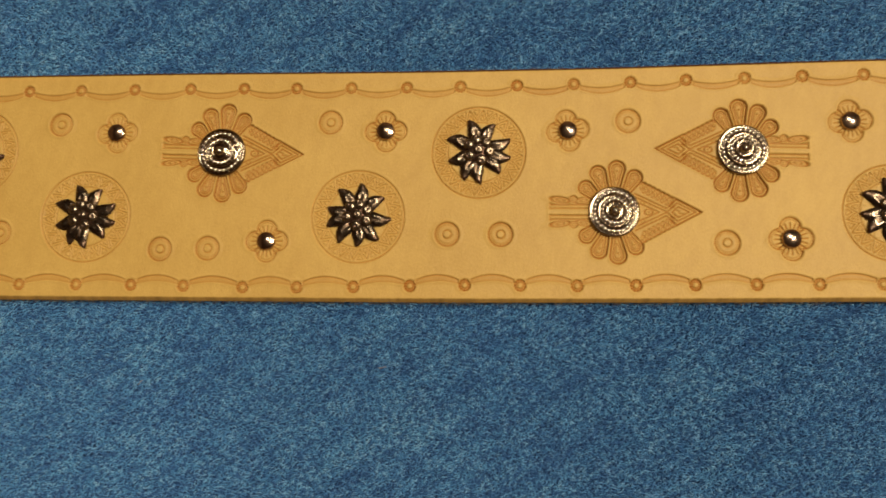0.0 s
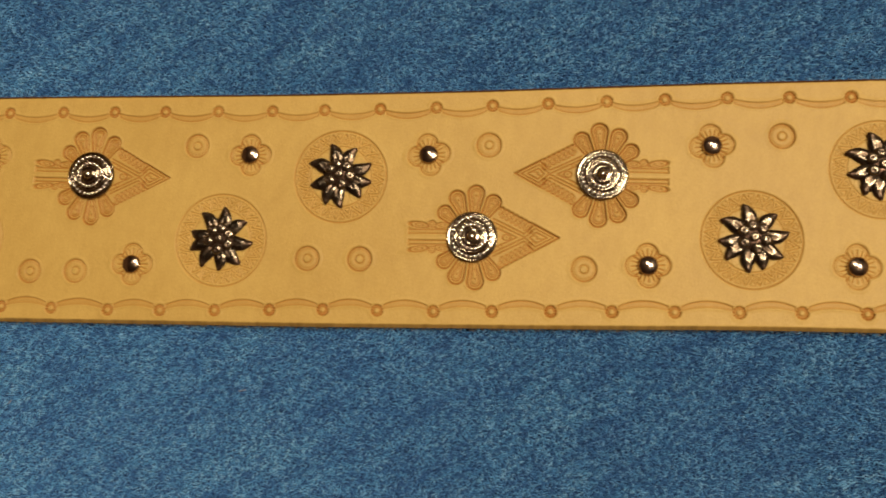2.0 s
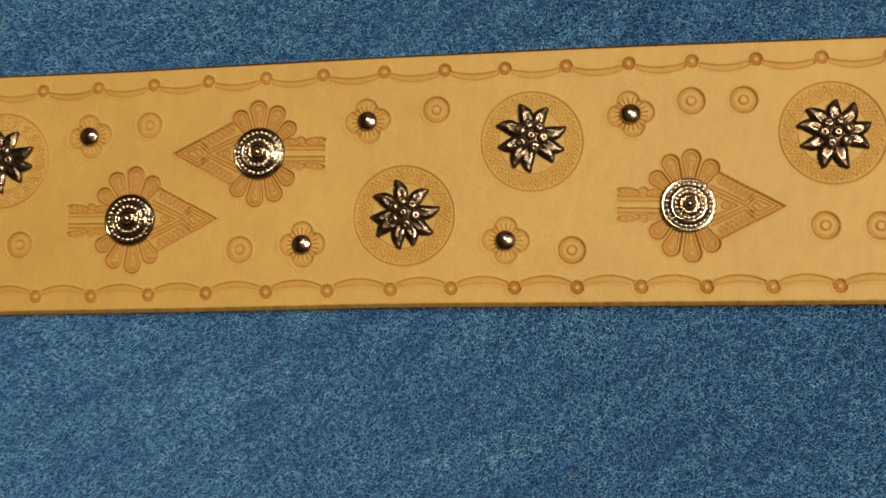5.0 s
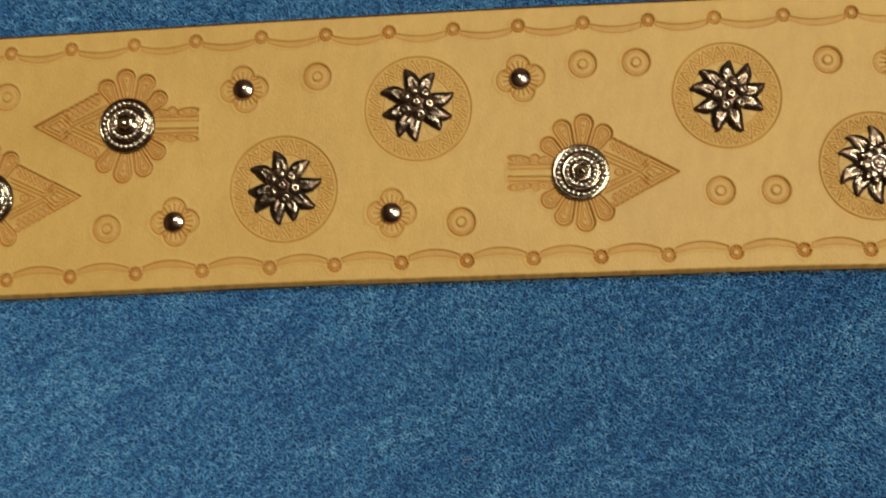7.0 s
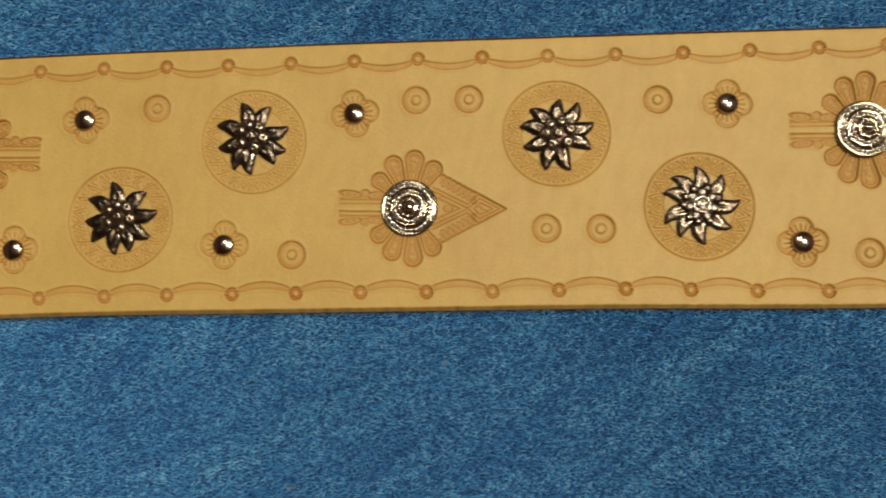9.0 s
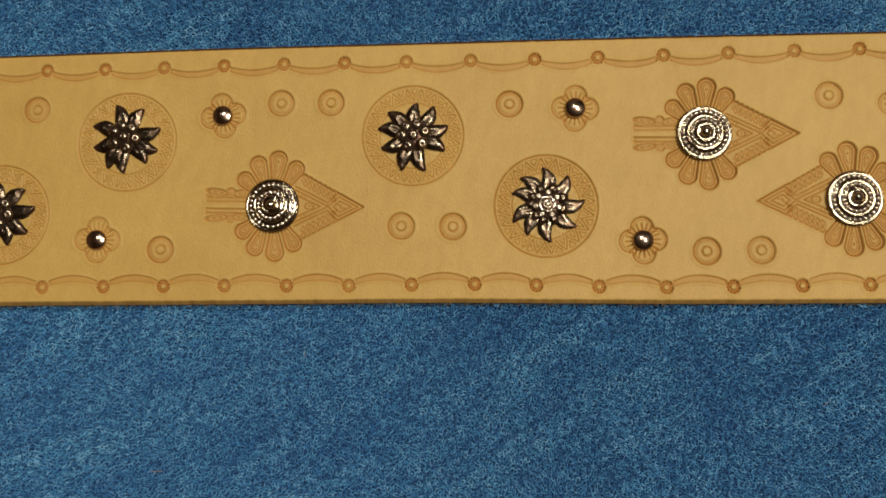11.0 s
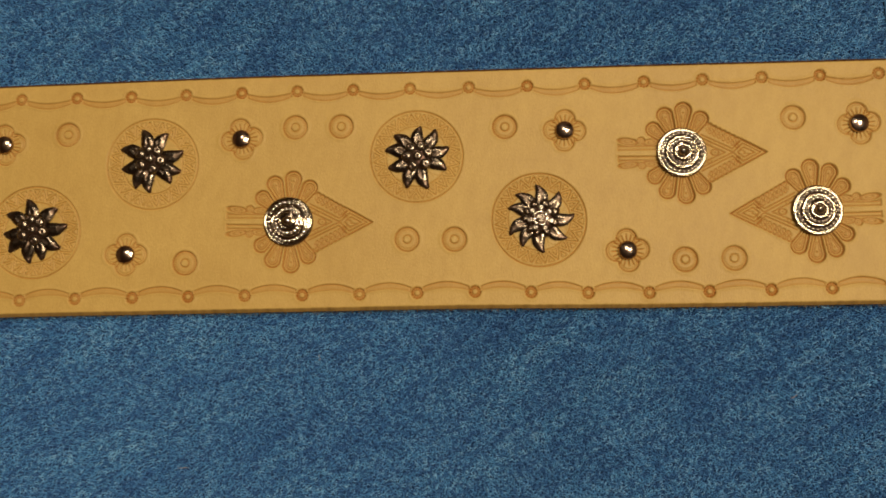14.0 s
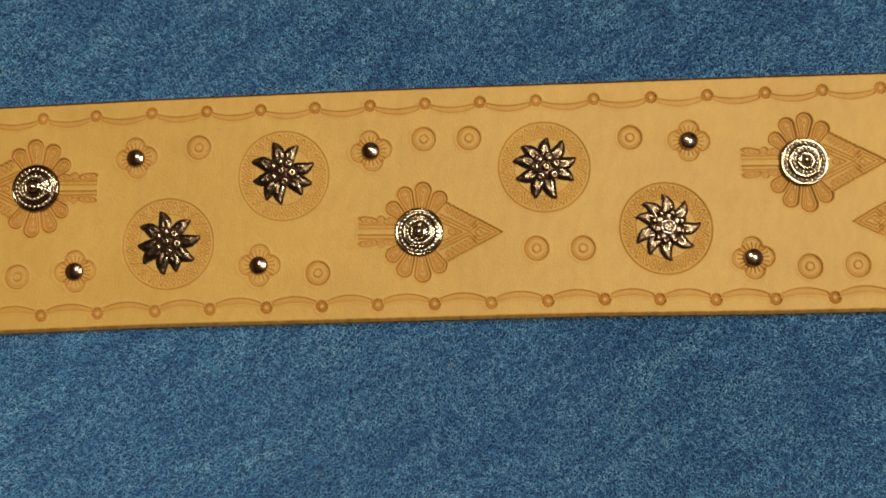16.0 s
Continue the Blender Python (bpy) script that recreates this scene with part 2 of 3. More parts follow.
def ring(u, v):
    r, a = np.hypot(u, v), np.arctan2(v, u)
    teeth = (0.5 + 0.5 * np.cos(a * 34)) ** 2 * inside(r - 3.4, 0.12) * inside(2.55 - r, 0.12)
    rims = np.maximum(groove(r - 3.5, 0.15), 0.75 * groove(r - 1.25, 0.15))
    disc = inside(r - 3.4) * inside(1.1 - r)
    return 0.09 * disc + 0.16 * teeth + 0.26 * rims, 0.09 * disc + 0.50 * teeth + 0.80 * rims, r - 3.8


def quatrefoil(u, v):
    r, a = np.hypot(u, v), np.arctan2(v, u)
    q = (a + math.pi / 4) % (math.pi / 2) - math.pi / 4
    d = np.hypot(r * np.cos(q) - 3.25, r * np.sin(q)) - 2.95
    d = np.minimum(d, r - 3.4)
    rays = np.maximum.reduce([groove(r * np.sin(q - k), 0.13) for k in (-0.62, -0.32, 0, 0.32, 0.62)]) * inside(r - 4.75, 0.15) * inside(2.6 - r)
    rims = np.maximum(groove(d, 0.14), 0.55 * groove(d + 0.6, 0.12))
    return 0.07 * inside(d) + 0.27 * rims + 0.25 * rays, 0.03 * inside(d) + 0.88 * rims + 0.92 * rays, d - 0.35


def spade(u, v):
    w = np.abs(v)
    depth, dark, away = np.zeros_like(u), np.zeros_like(u), np.full_like(u, 9.0)
    # eight drop-shaped petals, each with a smaller drop and an eye in it
    for bx, by, rad in ((-8.0, 7.1, 2.2), (-4.5, 11.4, 2.35), (1.0, 12.8, 2.45), (6.0, 10.2, 2.3)):
        ln = math.hypot(bx, by)
        k = np.clip((u * bx + w * by) / ln ** 2, 0.45, 1)
        d = np.hypot(u - k * bx, w - k * by) - (0.9 + (rad - 0.9) * (k - 0.45) / 0.55)
        eye = np.hypot(u - 0.95 * bx, w - 0.95 * by)
        lines = np.maximum.reduce([1.15 * groove(d + 0.08, 0.20), 0.9 * groove(d + 0.95, 0.16), 0.7 * groove(d + 1.5, 0.15) * (k > 0.72), 0.85 * groove(eye, 0.24)])
        depth = np.maximum(depth, 0.12 * inside(d) + 0.26 * lines)
        dark = np.maximum(dark, 0.16 * inside(d) + 0.82 * lines)
        away = np.minimum(away, d)
    # arrow head
    edge = np.maximum((w - 0.545 * (25.1 - u)) * 0.88, 5.0 - u)
    along, off = u * 0.878 - w * 0.478, (0.545 * (25.1 - u) - w) * 0.88
    roped = (u > 7.6) * (u < 17.4)
    edge = edge + roped * (0.32 - 0.28 * np.abs(np.sin(along * math.pi / 1.5)))
    head = inside(edge, 0.15)
    lines = strokes(u, w, (((6.0, 5.5), (15.0, 1.1), (17.9, 3.75), (24.9, 0.0)), ((6.0, 4.5), (14.9, 0.15), (15.5, 0.3), (18.1, 2.7), (23.3, 0.0)),
                           ((5.5, 3.4), (12.9, 0.0)), ((16.6, 0.0), (18.4, 1.55), (21.5, 0.0)), ((17.9, 3.75), (17.6, 4.3))), 0.15)
    lines = np.maximum(lines, 0.8 * strokes(u, v, (((17.6, 0.6), (18.8, 0.2), (18.4, -0.3), (19.8, -0.5)),), 0.14))
    lines = np.maximum.reduce([lines, 0.9 * groove(np.hypot((u - 9.9) * 0.75, w) - 0.85, 0.16), 0.7 * groove(np.hypot(u - 9.9, w), 0.25), 0.7 * groove(np.hypot(u - 8.2, w - 2.7) - 0.55, 0.15)])
    curls = np.zeros_like(u)
    for row, shift in ((0.85, 0.0), (2.35, 0.75)):
        p = (along + shift) % 1.5 - 0.75
        q = off - row
        curls = np.maximum(curls, groove(np.hypot((p - 0.35 * q) / 0.95, q * 0.9) - 0.55, 0.16))
        curls = np.maximum(curls, 0.7 * groove(np.hypot(p, q), 0.17))
    curls = curls * roped * inside(off - 3.25, 0.1)
    depth = np.maximum(depth, head * (0.11 + 0.22 * lines + 0.20 * curls) + 0.12 * groove(edge, 0.18) * (u > 5.2))
    dark = np.maximum(dark, head * (0.12 + 0.75 * lines + 0.62 * curls) + 0.48 * groove(edge, 0.18) * (u > 5.2))
    away = np.minimum(away, edge)
    # two rails with leaf scrolls along them, left open at the end
    leaves = np.full_like(u, 9.0)
    for cx, cy, ax, ay, lean in ((-15.6, 3.55, 2.7, 0.85, -0.12), (-11.7, 3.75, 1.05, 0.95, 0), (-8.8, 3.35, 2.3, 0.85, 0.14)):
        p, q = u - cx, w - cy - lean * (u - cx)
        e = np.hypot(p / ax, q / ay)
        leaves = np.minimum(leaves, (e - 1) * min(ax, ay))
    rails = np.maximum.reduce([np.abs(w - 1.75) - 0.85, u + 6.0, -18.6 - u])
    leaves = np.maximum(leaves, u + 6.0)
    tail = np.minimum(rails, leaves)
    scroll = np.maximum.reduce([groove(w - 1.05, 0.15) * inside(rails), 0.9 * groove(w - 2.15, 0.15) * inside(rails), 0.9 * groove(leaves, 0.16), 0.6 * groove(leaves + 0.5, 0.15), 0.6 * groove(rails, 0.14) * (u < -18)])
    scroll = scroll * (u < -5.9)
    depth = np.maximum(depth, inside(tail) * 0.10 + 0.22 * scroll)
    dark = np.maximum(dark, inside(tail) * 0.12 + 0.75 * scroll)
    return depth, dark, np.minimum(away, tail)


def border_ring(u, v):
    r, a = np.hypot(u, v), np.arctan2(v, u)
    lobes = 0.5 + 0.5 * np.cos(a * 11)
    ann = inside(r - 1.60 - 0.16 * lobes, 0.12) * inside(0.80 - r, 0.12)
    rim = np.maximum(groove(r - 1.55 - 0.1 * lobes, 0.17), 0.75 * groove(r - 0.82, 0.15))
    return 0.10 * ann + 0.12 * rim + 0.12 * lobes * ann, 0.36 * ann + 0.50 * rim + 0.40 * lobes * ann, r - 1.9


def scallop(length, rise):
    """The bowed band between two border rings; rise is +1 or -1."""
    def shape(u, v):
        k = np.clip(1 - (2 * u / length) ** 2, 0, 1)
        d = np.abs(v - rise * (0.25 + 2.0 * k)) - (0.42 + 0.42 * k)
        d = np.maximum(d, np.abs(u) - length / 2 + 1.85)
        side = (v - rise * (0.25 + 2.0 * k)) * rise
        rims = groove(d + 0.05, 0.15) * (0.7 + 0.5 * (side > 0))
        return 0.11 * inside(d, 0.12) + 0.12 * rims, 0.25 * inside(d, 0.15) + 0.38 * rims, d
    return shape


ROSETTES = [(-196.0, 10.6), (-158.9, -9.7), (-75.3, -10.1), (-39.4, 9.1), (78.3, -9.8), (113.9, 10.0), (193.8, 9.8), (229.6, -10.4)]
SPADES = [(-117.4, 9.9, -2), (0.0, -9.1, -0.5), (37.4, 9.0, 178.3), (155.2, -8.8, -2), (272.4, 8.4, -1.2), (310.7, -10.1, 180.3)]
FOILS = [(-150.7, 16.4, 4), (-102.6, -17.4, 0), (-67.3, 15.9, 2), (-13.0, 15.5, 8), (49.8, -17.2, 2), (68.3, 17.3, 6),
         (106.2, -17.3, -2), (141.0, 16.8, 8), (238.2, 16.3, -4), (255.1, -20.2, 3), (324.9, 15.6, 5)]
RINGS = [(-168.8, 19.3), (-185.8, -14.5), (-135.2, -19.7), (-120.6, -19.5), (-84.2, 18.9), (-48.7, -15.5), (-33.0, -15.6), (4.7, 18.2), (31.9, -18.3),
         (87.7, 19.9), (124.0, -20.3), (157.3, 19.9), (171.2, 19.7), (190.4, -15.1), (204.4, -15.5), (220.4, 18.0), (271.7, -23.4), (285.9, -23.4), (305.8, 18.0)]
FAR_X = (-197.0, -179.9, -163.2, -146.0, -128.3, -111.4, -95.0, -78.1, -61.1, -44.9, -27.9, -11.0, 5.7, 22.0, 38.9, 55.5, 73.0, 90.2, 107.0, 123.9, 141.0,
         158.0, 175.0, 192.2, 210.0, 227.6, 244.8, 262.5, 279.9, 297.5, 314.7, 332.0)
NEAR_X = (-195.5, -178.3, -160.5, -143.5, -127.4, -109.4, -93.1, -76.2, -59.5, -43.5, -27.4, -11.0, 5.8, 22.5, 39.6, 56.9, 74.4, 91.1, 108.3, 125.1, 142.0,
          159.1, 176.1, 193.1, 210.1, 226.5, 243.1, 260.8, 278.2, 296.0, 313.3, 330.5)
far_line = smooth_curve([(-270, 30.2), (-128, 30.1), (-61, 29.4), (-11, 29.7), (22, 30.5), (73, 31.4), (107, 31.0), (158, 31.1), (228, 30.3), (297, 30.6), (420, 30.6)])
near_line = smooth_curve([(-270, -30.3), (-143, -30.4), (-109, -31.3), (-76, -31.1), (-43, -30.4), (-11, -30.8), (22, -30.4), (91, -30.1), (142, -30.5),
                          (176, -31.1), (210, -31.0), (243, -32.4), (261, -32.9), (313, -32.9), (420, -33.2)])
for x, y in ROSETTES:
    press("stamped_rosette", "stamped circle of zigzag triangles round a flower stud", x, y, 15.2, 7 * x, rosette, 0.03)
for x, y, turn in SPADES:
    press("stamped_spade", "stamped petals, arrow head and forked tail", x, y, 25.5, turn, spade)
for x, y, turn in FOILS:
    press("stamped_flower", "stamped four-petalled flower round a rivet", x, y, 7.2, turn, quatrefoil)
for x, y in RINGS:
    press("stamped_ring", "stamped double ring with a milled rim", x, y, 4.6, 5 * x, ring)
for xs, line, rise in ((FAR_X, far_line, -1), (NEAR_X, near_line, 1)):
    for a, b in zip(xs, xs[1:]):
        press("border_scallop", "", (a + b) / 2, (line(a) + line(b)) / 2, (b - a) / 2, math.degrees(math.atan2(line(b) - line(a), b - a)), scallop(b - a, rise))
    for x in xs:
        press("border_ring", "", x, line(x), 2.6, 9 * x, border_ring)

THICK = 3.4
waves = np.array([[noise.noise(Vector((x * 0.012, y * 0.012, 3.1))) for y in (-30.0, 30.0)] for x in XS[::BLOCK]])
swell = np.interp(XS, XS[::BLOCK], waves[:, 0])[:, None] * (1 - np.linspace(0, 1, NV)) + np.interp(XS, XS[::BLOCK], waves[:, 1])[:, None] * np.linspace(0, 1, NV)
GZ = THICK - 2.6 * DEPTH + 1.7 * RAISED * (DEPTH < 0.05) + 0.12 * swell
# the worn, rounded rims of the cut leather
rim = np.minimum(GY - low_y[:, None], top_y[:, None] - GY)
ragged = np.array([noise.noise(Vector((x * 0.5, 7.7, 0))) + 0.6 * noise.noise(Vector((x * 2.1, 1.7, 0))) for x in XS])
wide = np.where(GY < 0, 1.1, 0.75) + 0.12 * ragged[:, None]
drop = np.clip(1 - rim / wide, 0, 1)
GZ = GZ - np.where(GY < 0, 1.1, 0.45) * drop
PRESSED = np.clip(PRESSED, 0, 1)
# both rims are darker than the face, the far one most
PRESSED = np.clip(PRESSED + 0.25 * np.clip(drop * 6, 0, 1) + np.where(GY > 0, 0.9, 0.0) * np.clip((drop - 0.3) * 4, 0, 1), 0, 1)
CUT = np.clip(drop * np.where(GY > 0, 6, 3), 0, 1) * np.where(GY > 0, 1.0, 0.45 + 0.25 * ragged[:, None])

belt = tagged(new("leather_belt"), "wide natural tan leather belt, stamped and studded, on the towel", "belt")
ids = np.arange(NX * NV).reshape(NX, NV)
quads = np.stack([ids[:-1, :-1], ids[1:, :-1], ids[1:, 1:], ids[:-1, 1:]], -1).reshape(-1, 4)
corner = OWNER.ravel()[quads]
owner = np.where((corner == corner[:, :1]).all(1), corner[:, 0], 0)
busy = (DEPTH > 0.002) | (PRESSED > 0.004) | (RAISED > 0) | (OWNER > 0) | (drop > 0)
nb, mb = (NX - 1) // BLOCK, (NV - 1) // BLOCK
still = np.ones((nb, mb), dtype=bool)
for i in range(BLOCK + 1):
    for j in range(BLOCK + 1):
        still &= ~busy[i:i + nb * BLOCK:BLOCK, j:j + mb * BLOCK:BLOCK]
fine = ~np.repeat(np.repeat(still, BLOCK, 0), BLOCK, 1).ravel()
quads, owner = quads[fine], owner[fine]
wide_ids = ids[::BLOCK, ::BLOCK]
plain_quads = np.stack([wide_ids[:-1, :-1], wide_ids[1:, :-1], wide_ids[1:, 1:], wide_ids[:-1, 1:]], -1)[still]
points = np.stack([GX, GY, GZ], -1).reshape(-1, 3) / 1000
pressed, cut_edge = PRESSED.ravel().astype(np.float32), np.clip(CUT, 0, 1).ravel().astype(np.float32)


def sheet(name, faces, label="", more_v=None, more_f=None):
    used, back = np.unique(faces, return_inverse=True)
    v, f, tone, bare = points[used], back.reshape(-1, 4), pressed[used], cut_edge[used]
    if more_v is not None:
        f = np.vstack([f, more_f + len(v)])
        v = np.vstack([v, more_v])
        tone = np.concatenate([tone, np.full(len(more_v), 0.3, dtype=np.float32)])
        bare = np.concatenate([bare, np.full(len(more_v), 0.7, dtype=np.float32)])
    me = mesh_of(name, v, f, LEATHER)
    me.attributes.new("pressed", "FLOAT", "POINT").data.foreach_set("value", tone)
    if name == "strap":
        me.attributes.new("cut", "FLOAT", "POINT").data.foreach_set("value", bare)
    return part(name, me, belt, label)


# the sides, underside and the plain ends that run on beyond the stamped stretch
side_v, side_f = [], []
for line, j in ((low_y, 0), (top_y, NV - 1)):
    start = len(side_v)
    for i in range(0, NX, 8):
        y = line[i] + (0.35 if j == 0 else -0.35)
        side_v += [(XS[i], line[i], GZ[i, j]), (XS[i], line[i], 0.6), (XS[i], y, 0.0)]
    n = (len(side_v) - start) // 3
    for k in range(n - 1):
        for q in (0, 1):
            a = start + 3 * k + q
            f = (a, a + 1, a + 4, a + 3)
            side_f.append(f if j == 0 else f[::-1])
first = len(side_v)
for i in range(0, NX, 8):
    side_v += [(XS[i], low_y[i] + 0.35, 0.0), (XS[i], top_y[i] - 0.35, 0.0)]
for k in range((len(side_v) - first) // 2 - 1):
    a = first + 2 * k
    side_f.append((a, a + 1, a + 3, a + 2))
for xa, xb, i in ((-262, XS[0], 0), (XS[-1], 412, NX - 1)):
    first = len(side_v)
    for x in (xa, xb):
        for y, z in ((low_y[i], THICK - 1.2), (low_y[i] + 1, THICK), (top_y[i] - 1, THICK), (top_y[i], THICK - 1.2), (top_y[i], 0.0), (low_y[i], 0.0)):
            side_v.append((x, y, z))
    for k in range(6):
        a, b = first + k, first + (k + 1) % 6
        side_f.append((a, a + 6, b + 6, b))
    side_f += [(first, first + 1, first + 2, first + 3), (first, first + 3, first + 4, first + 5)]
sheet("strap", np.vstack([quads[owner == 0], plain_quads]), "smooth natural tan leather strap with dark edges", np.array(side_v) / 1000, np.array(side_f))
order = np.argsort(owner, kind="stable")
cuts = np.searchsorted(owner[order], np.arange(1, len(STAMPS) + 2))
for k, (name, label) in enumerate(STAMPS):
    mine = quads[order[cuts[k]:cuts[k + 1]]]
    if len(mine):
        sheet(name, mine, label)


def edge_fibres():
    """Fine raw hairs of the cut leather, along both long edges."""
    draw = np.random.default_rng(11)
    verts, faces = [], []
    for line, out, count in ((EDGE_NEAR, -1, 2600), (EDGE_FAR, 1, 1500)):
        for x in draw.uniform(-200, 340, count):
            y, z = float(line(x)) - out * draw.uniform(0, 0.7), draw.uniform(0.8, 2.5)
            long, lean, rise = draw.uniform(0.5, 1.3), draw.normal(0, 0.7), draw.uniform(-0.5, 0.35)
            base = len(verts)
            for s, r in ((0.0, 0.06), (0.55, 0.05), (1.0, 0.015)):
                cx, cy, cz = x + long * s * lean, y + out * long * s, z + long * rise * s * s
                verts += [(cx + r * math.cos(a) * 0.9, cy + r * math.sin(a) * 0.3, cz + r * math.sin(a)) for a in (0.5, 2.6, 4.7)]
            for i in (0, 3):
                for k in range(3):
                    b = (k + 1) % 3
                    faces.append((base + i + k, base + i + b, base + i + 3 + b, base + i + 3 + k))
    tagged(part("raw_edge", mesh_of("raw_edge", np.array(verts) / 1000, faces, FIBRE), belt, "fuzzy dull brown raw leather edge"), kind="stuff")


edge_fibres()


# ---- the studs ----
def shaded(me, values):
    """How much dark patina each point keeps."""
    me.attributes.new("hollow", "FLOAT", "POINT").data.foreach_set("value", np.asarray(values, dtype=np.float32))
    return me


def revolve(name, profile, n, mat, hollow=None):
    verts, faces = [], []
    for r, z in profile:
        for k in range(n):
            a = math.tau * k / n
            verts.append((r * math.cos(a) / 1000, r * math.sin(a) / 1000, z / 1000))
    for i in range(len(profile) - 1):
        for k in range(n):
            b = (k + 1) % n
            faces.append((i * n + k, i * n + b, (i + 1) * n + b, (i + 1) * n + k))
    me = mesh_of(name, verts, faces, mat)
    return shaded(me, np.repeat([hollow(r) if hollow else 0.0 for r, z in profile], n))


dome = revolve("rivet", [(2.5, -0.1), (2.56, 0.15), (2.52, 0.35), (2.42, 0.52)] + [(2.55 * q, 0.6 + 0.72 * (1 - q ** 1.8)) for q in (0.9, 0.82, 0.72, 0.62, 0.52, 0.42, 0.32, 0.22, 0.12, 0.01)], 32, DOME)
for x, y, turn in FOILS:
    part("rivet", dome, belt, "small domed nickel rivet", pose(x / 1000, y / 1000, (THICK - 0.05) / 1000, 0, 0, turn * 9) @ Matrix.Diagonal((1.12, 1.12, 1.15, 1)))

def disc_z(r):
    z = 0.55 + (7.0 - r) * 0.28 + 0.008 * math.sin(r * 11.4)
    for ridge, w, h in ((7.0, 0.26, 0.22), (4.7, 0.22, 0.20), (2.4, 0.24, 0.22)):
        z += h * math.exp(-((r - ridge) / w) ** 2)
    return z


def disc_hollow(r):
    """Only the rubbed crests and the knob are free of patina."""
    return 0.70 * (1 - 0.85 * max(math.exp(-((r - c) / w) ** 2) for c, w in ((7.15, 0.13), (4.74, 0.11), (2.44, 0.12), (0.0, 1.0))))


disc_profile = [(7.1, -0.2), (7.35, 0.0), (7.45, 0.35)] + [(r, disc_z(r)) for r in np.arange(7.3, 1.5, -0.08)]
disc_profile += [(1.4, 2.2), (1.32, 2.5), (1.1, 2.75), (0.8, 2.98), (0.45, 3.14), (0.02, 3.2)]
disc = revolve("stepped_disc", disc_profile, 64, DISC, disc_hollow)
pearl = revolve("bead", [(0.62 * math.cos(a), 0.36 * math.sin(a)) for a in np.linspace(-0.2, math.pi / 2 - 0.01, 6)], 10, BEAD)
for x, y, turn in SPADES:
    stud = part("cone_stud", disc, belt, "round conical nickel stud with rings of beads", pose(x / 1000, y / 1000, THICK / 1000, 0, 0, turn + x))
    for count, r, z in ((27, 5.82, disc_z(5.82)), (19, 3.58, disc_z(3.58))):
        for k in range(count):
            a = math.tau * k / count
            part("bead", pearl, stud, "", pose(r * math.cos(a) / 1000, r * math.sin(a) / 1000, z / 1000))


def petal_mesh(length, width, bend, root, crown):
    """One cast petal along +x: swollen, with a furrow from the root and a blunt, curled tip."""
    nu, nv = 15, 13
    verts, faces, dark = [], [], []
    for i in range(nu):
        s = i / (nu - 1)
        half = width / 2 * float(np.interp(s, (0, 0.2, 0.4, 0.6, 0.75, 0.87, 0.95, 1), (0.92, 1.02, 1.02, 0.90, 0.70, 0.50, 0.35, 0.16)))
        for j in range(nv):
            v = 2 * j / (nv - 1) - 1
            furrow = math.exp(-(v / 0.2) ** 2) * max(0, 1 - s / 0.55) ** 0.5
            z = float(np.interp(s, (0, 0.12, 0.35, 0.65, 0.85, 0.95, 1), (0.5, 0.95, 1.15, 0.95, 0.7, 0.55, 0.3)))
            z = root * z + crown * max(0, 1 - v * v) ** 0.9 * (1 - 0.3 * s) - 0.75 * furrow
            verts.append(((3.0 + s * (length - 3.0)) / 1000, (v * half + bend * (s ** 3.2 - 0.8 * s)) / 1000, z / 1000))
            dark.append(min(1, 0.7 * furrow + 0.1 * max(0, abs(v) - 0.8) / 0.2 + 0.8 * max(0, 0.2 - s) / 0.2 + 0.9 * max(0, s - 0.64) / 0.28))
    for i in range(nu - 1):
        for j in range(nv - 1):
            a = i * nv + j
            faces.append((a, a + nv, a + nv + 1, a + 1))
    border = [j for j in range(nv)][::-1] + [i * nv for i in range(1, nu)] + [(nu - 1) * nv + j for j in range(1, nv)] + [i * nv + nv - 1 for i in range(nu - 2, 0, -1)]
    # the side wall has points of its own, so that the rim stays crisp
    base, m = len(verts), len(border)
    for k in border:
        verts.append(verts[k])
        dark.append(0.45)
    for k in border:
        x, y, z = verts[k]
        verts.append((x * 0.98, y * 0.92, max(0.0, z - 0.0011)))
        dark.append(0.45)
    for k in range(m):
        n = (k + 1) % m
        faces.append((base + k, base + n, base + m + n, base + m + k))
    return shaded(mesh_of("petal", verts, faces, FLOWER), dark)


PETALS = [petal_mesh(9.8, 4.1, 1.5, 1.15, 1.05), petal_mesh(9.4, 3.9, -1.5, 1.15, 1.0), petal_mesh(10.0, 4.0, 1.9, 1.1, 1.0)]
SLIM = [petal_mesh(10.2, 3.9, 2.9, 0.9, 0.6), petal_mesh(9.8, 3.7, 2.4, 0.9, 0.55)]
BUD = [petal_mesh(6.3, 2.7, 0.3, 1.7, 0.9), petal_mesh(5.9, 2.4, -0.3, 1.8, 0.9)]
hub = revolve("flower_hub", [(4.6, 0.0), (4.5, 0.8), (3.9, 1.5), (3.0, 2.1), (1.6, 2.5), (0.02, 2.6)], 28, FLOWER, lambda r: 0.95)
floret = revolve("floret", [(1.25, -1.2), (1.42, -0.1), (1.39, 0.3), (1.22, 0.7), (0.92, 0.98), (0.6, 1.1), (0.32, 1.02), (0.02, 0.84)], 16, FLORET, lambda r: 0.9 if r > 1.3 or r < 0.45 else 0.0)
grain = revolve("floret", [(0.85, -0.8), (0.88, 0.0), (0.78, 0.35), (0.5, 0.56), (0.3, 0.55), (0.02, 0.4)], 12, ROSE, lambda r: 0.8 if r > 0.86 or r < 0.2 else 0.0)


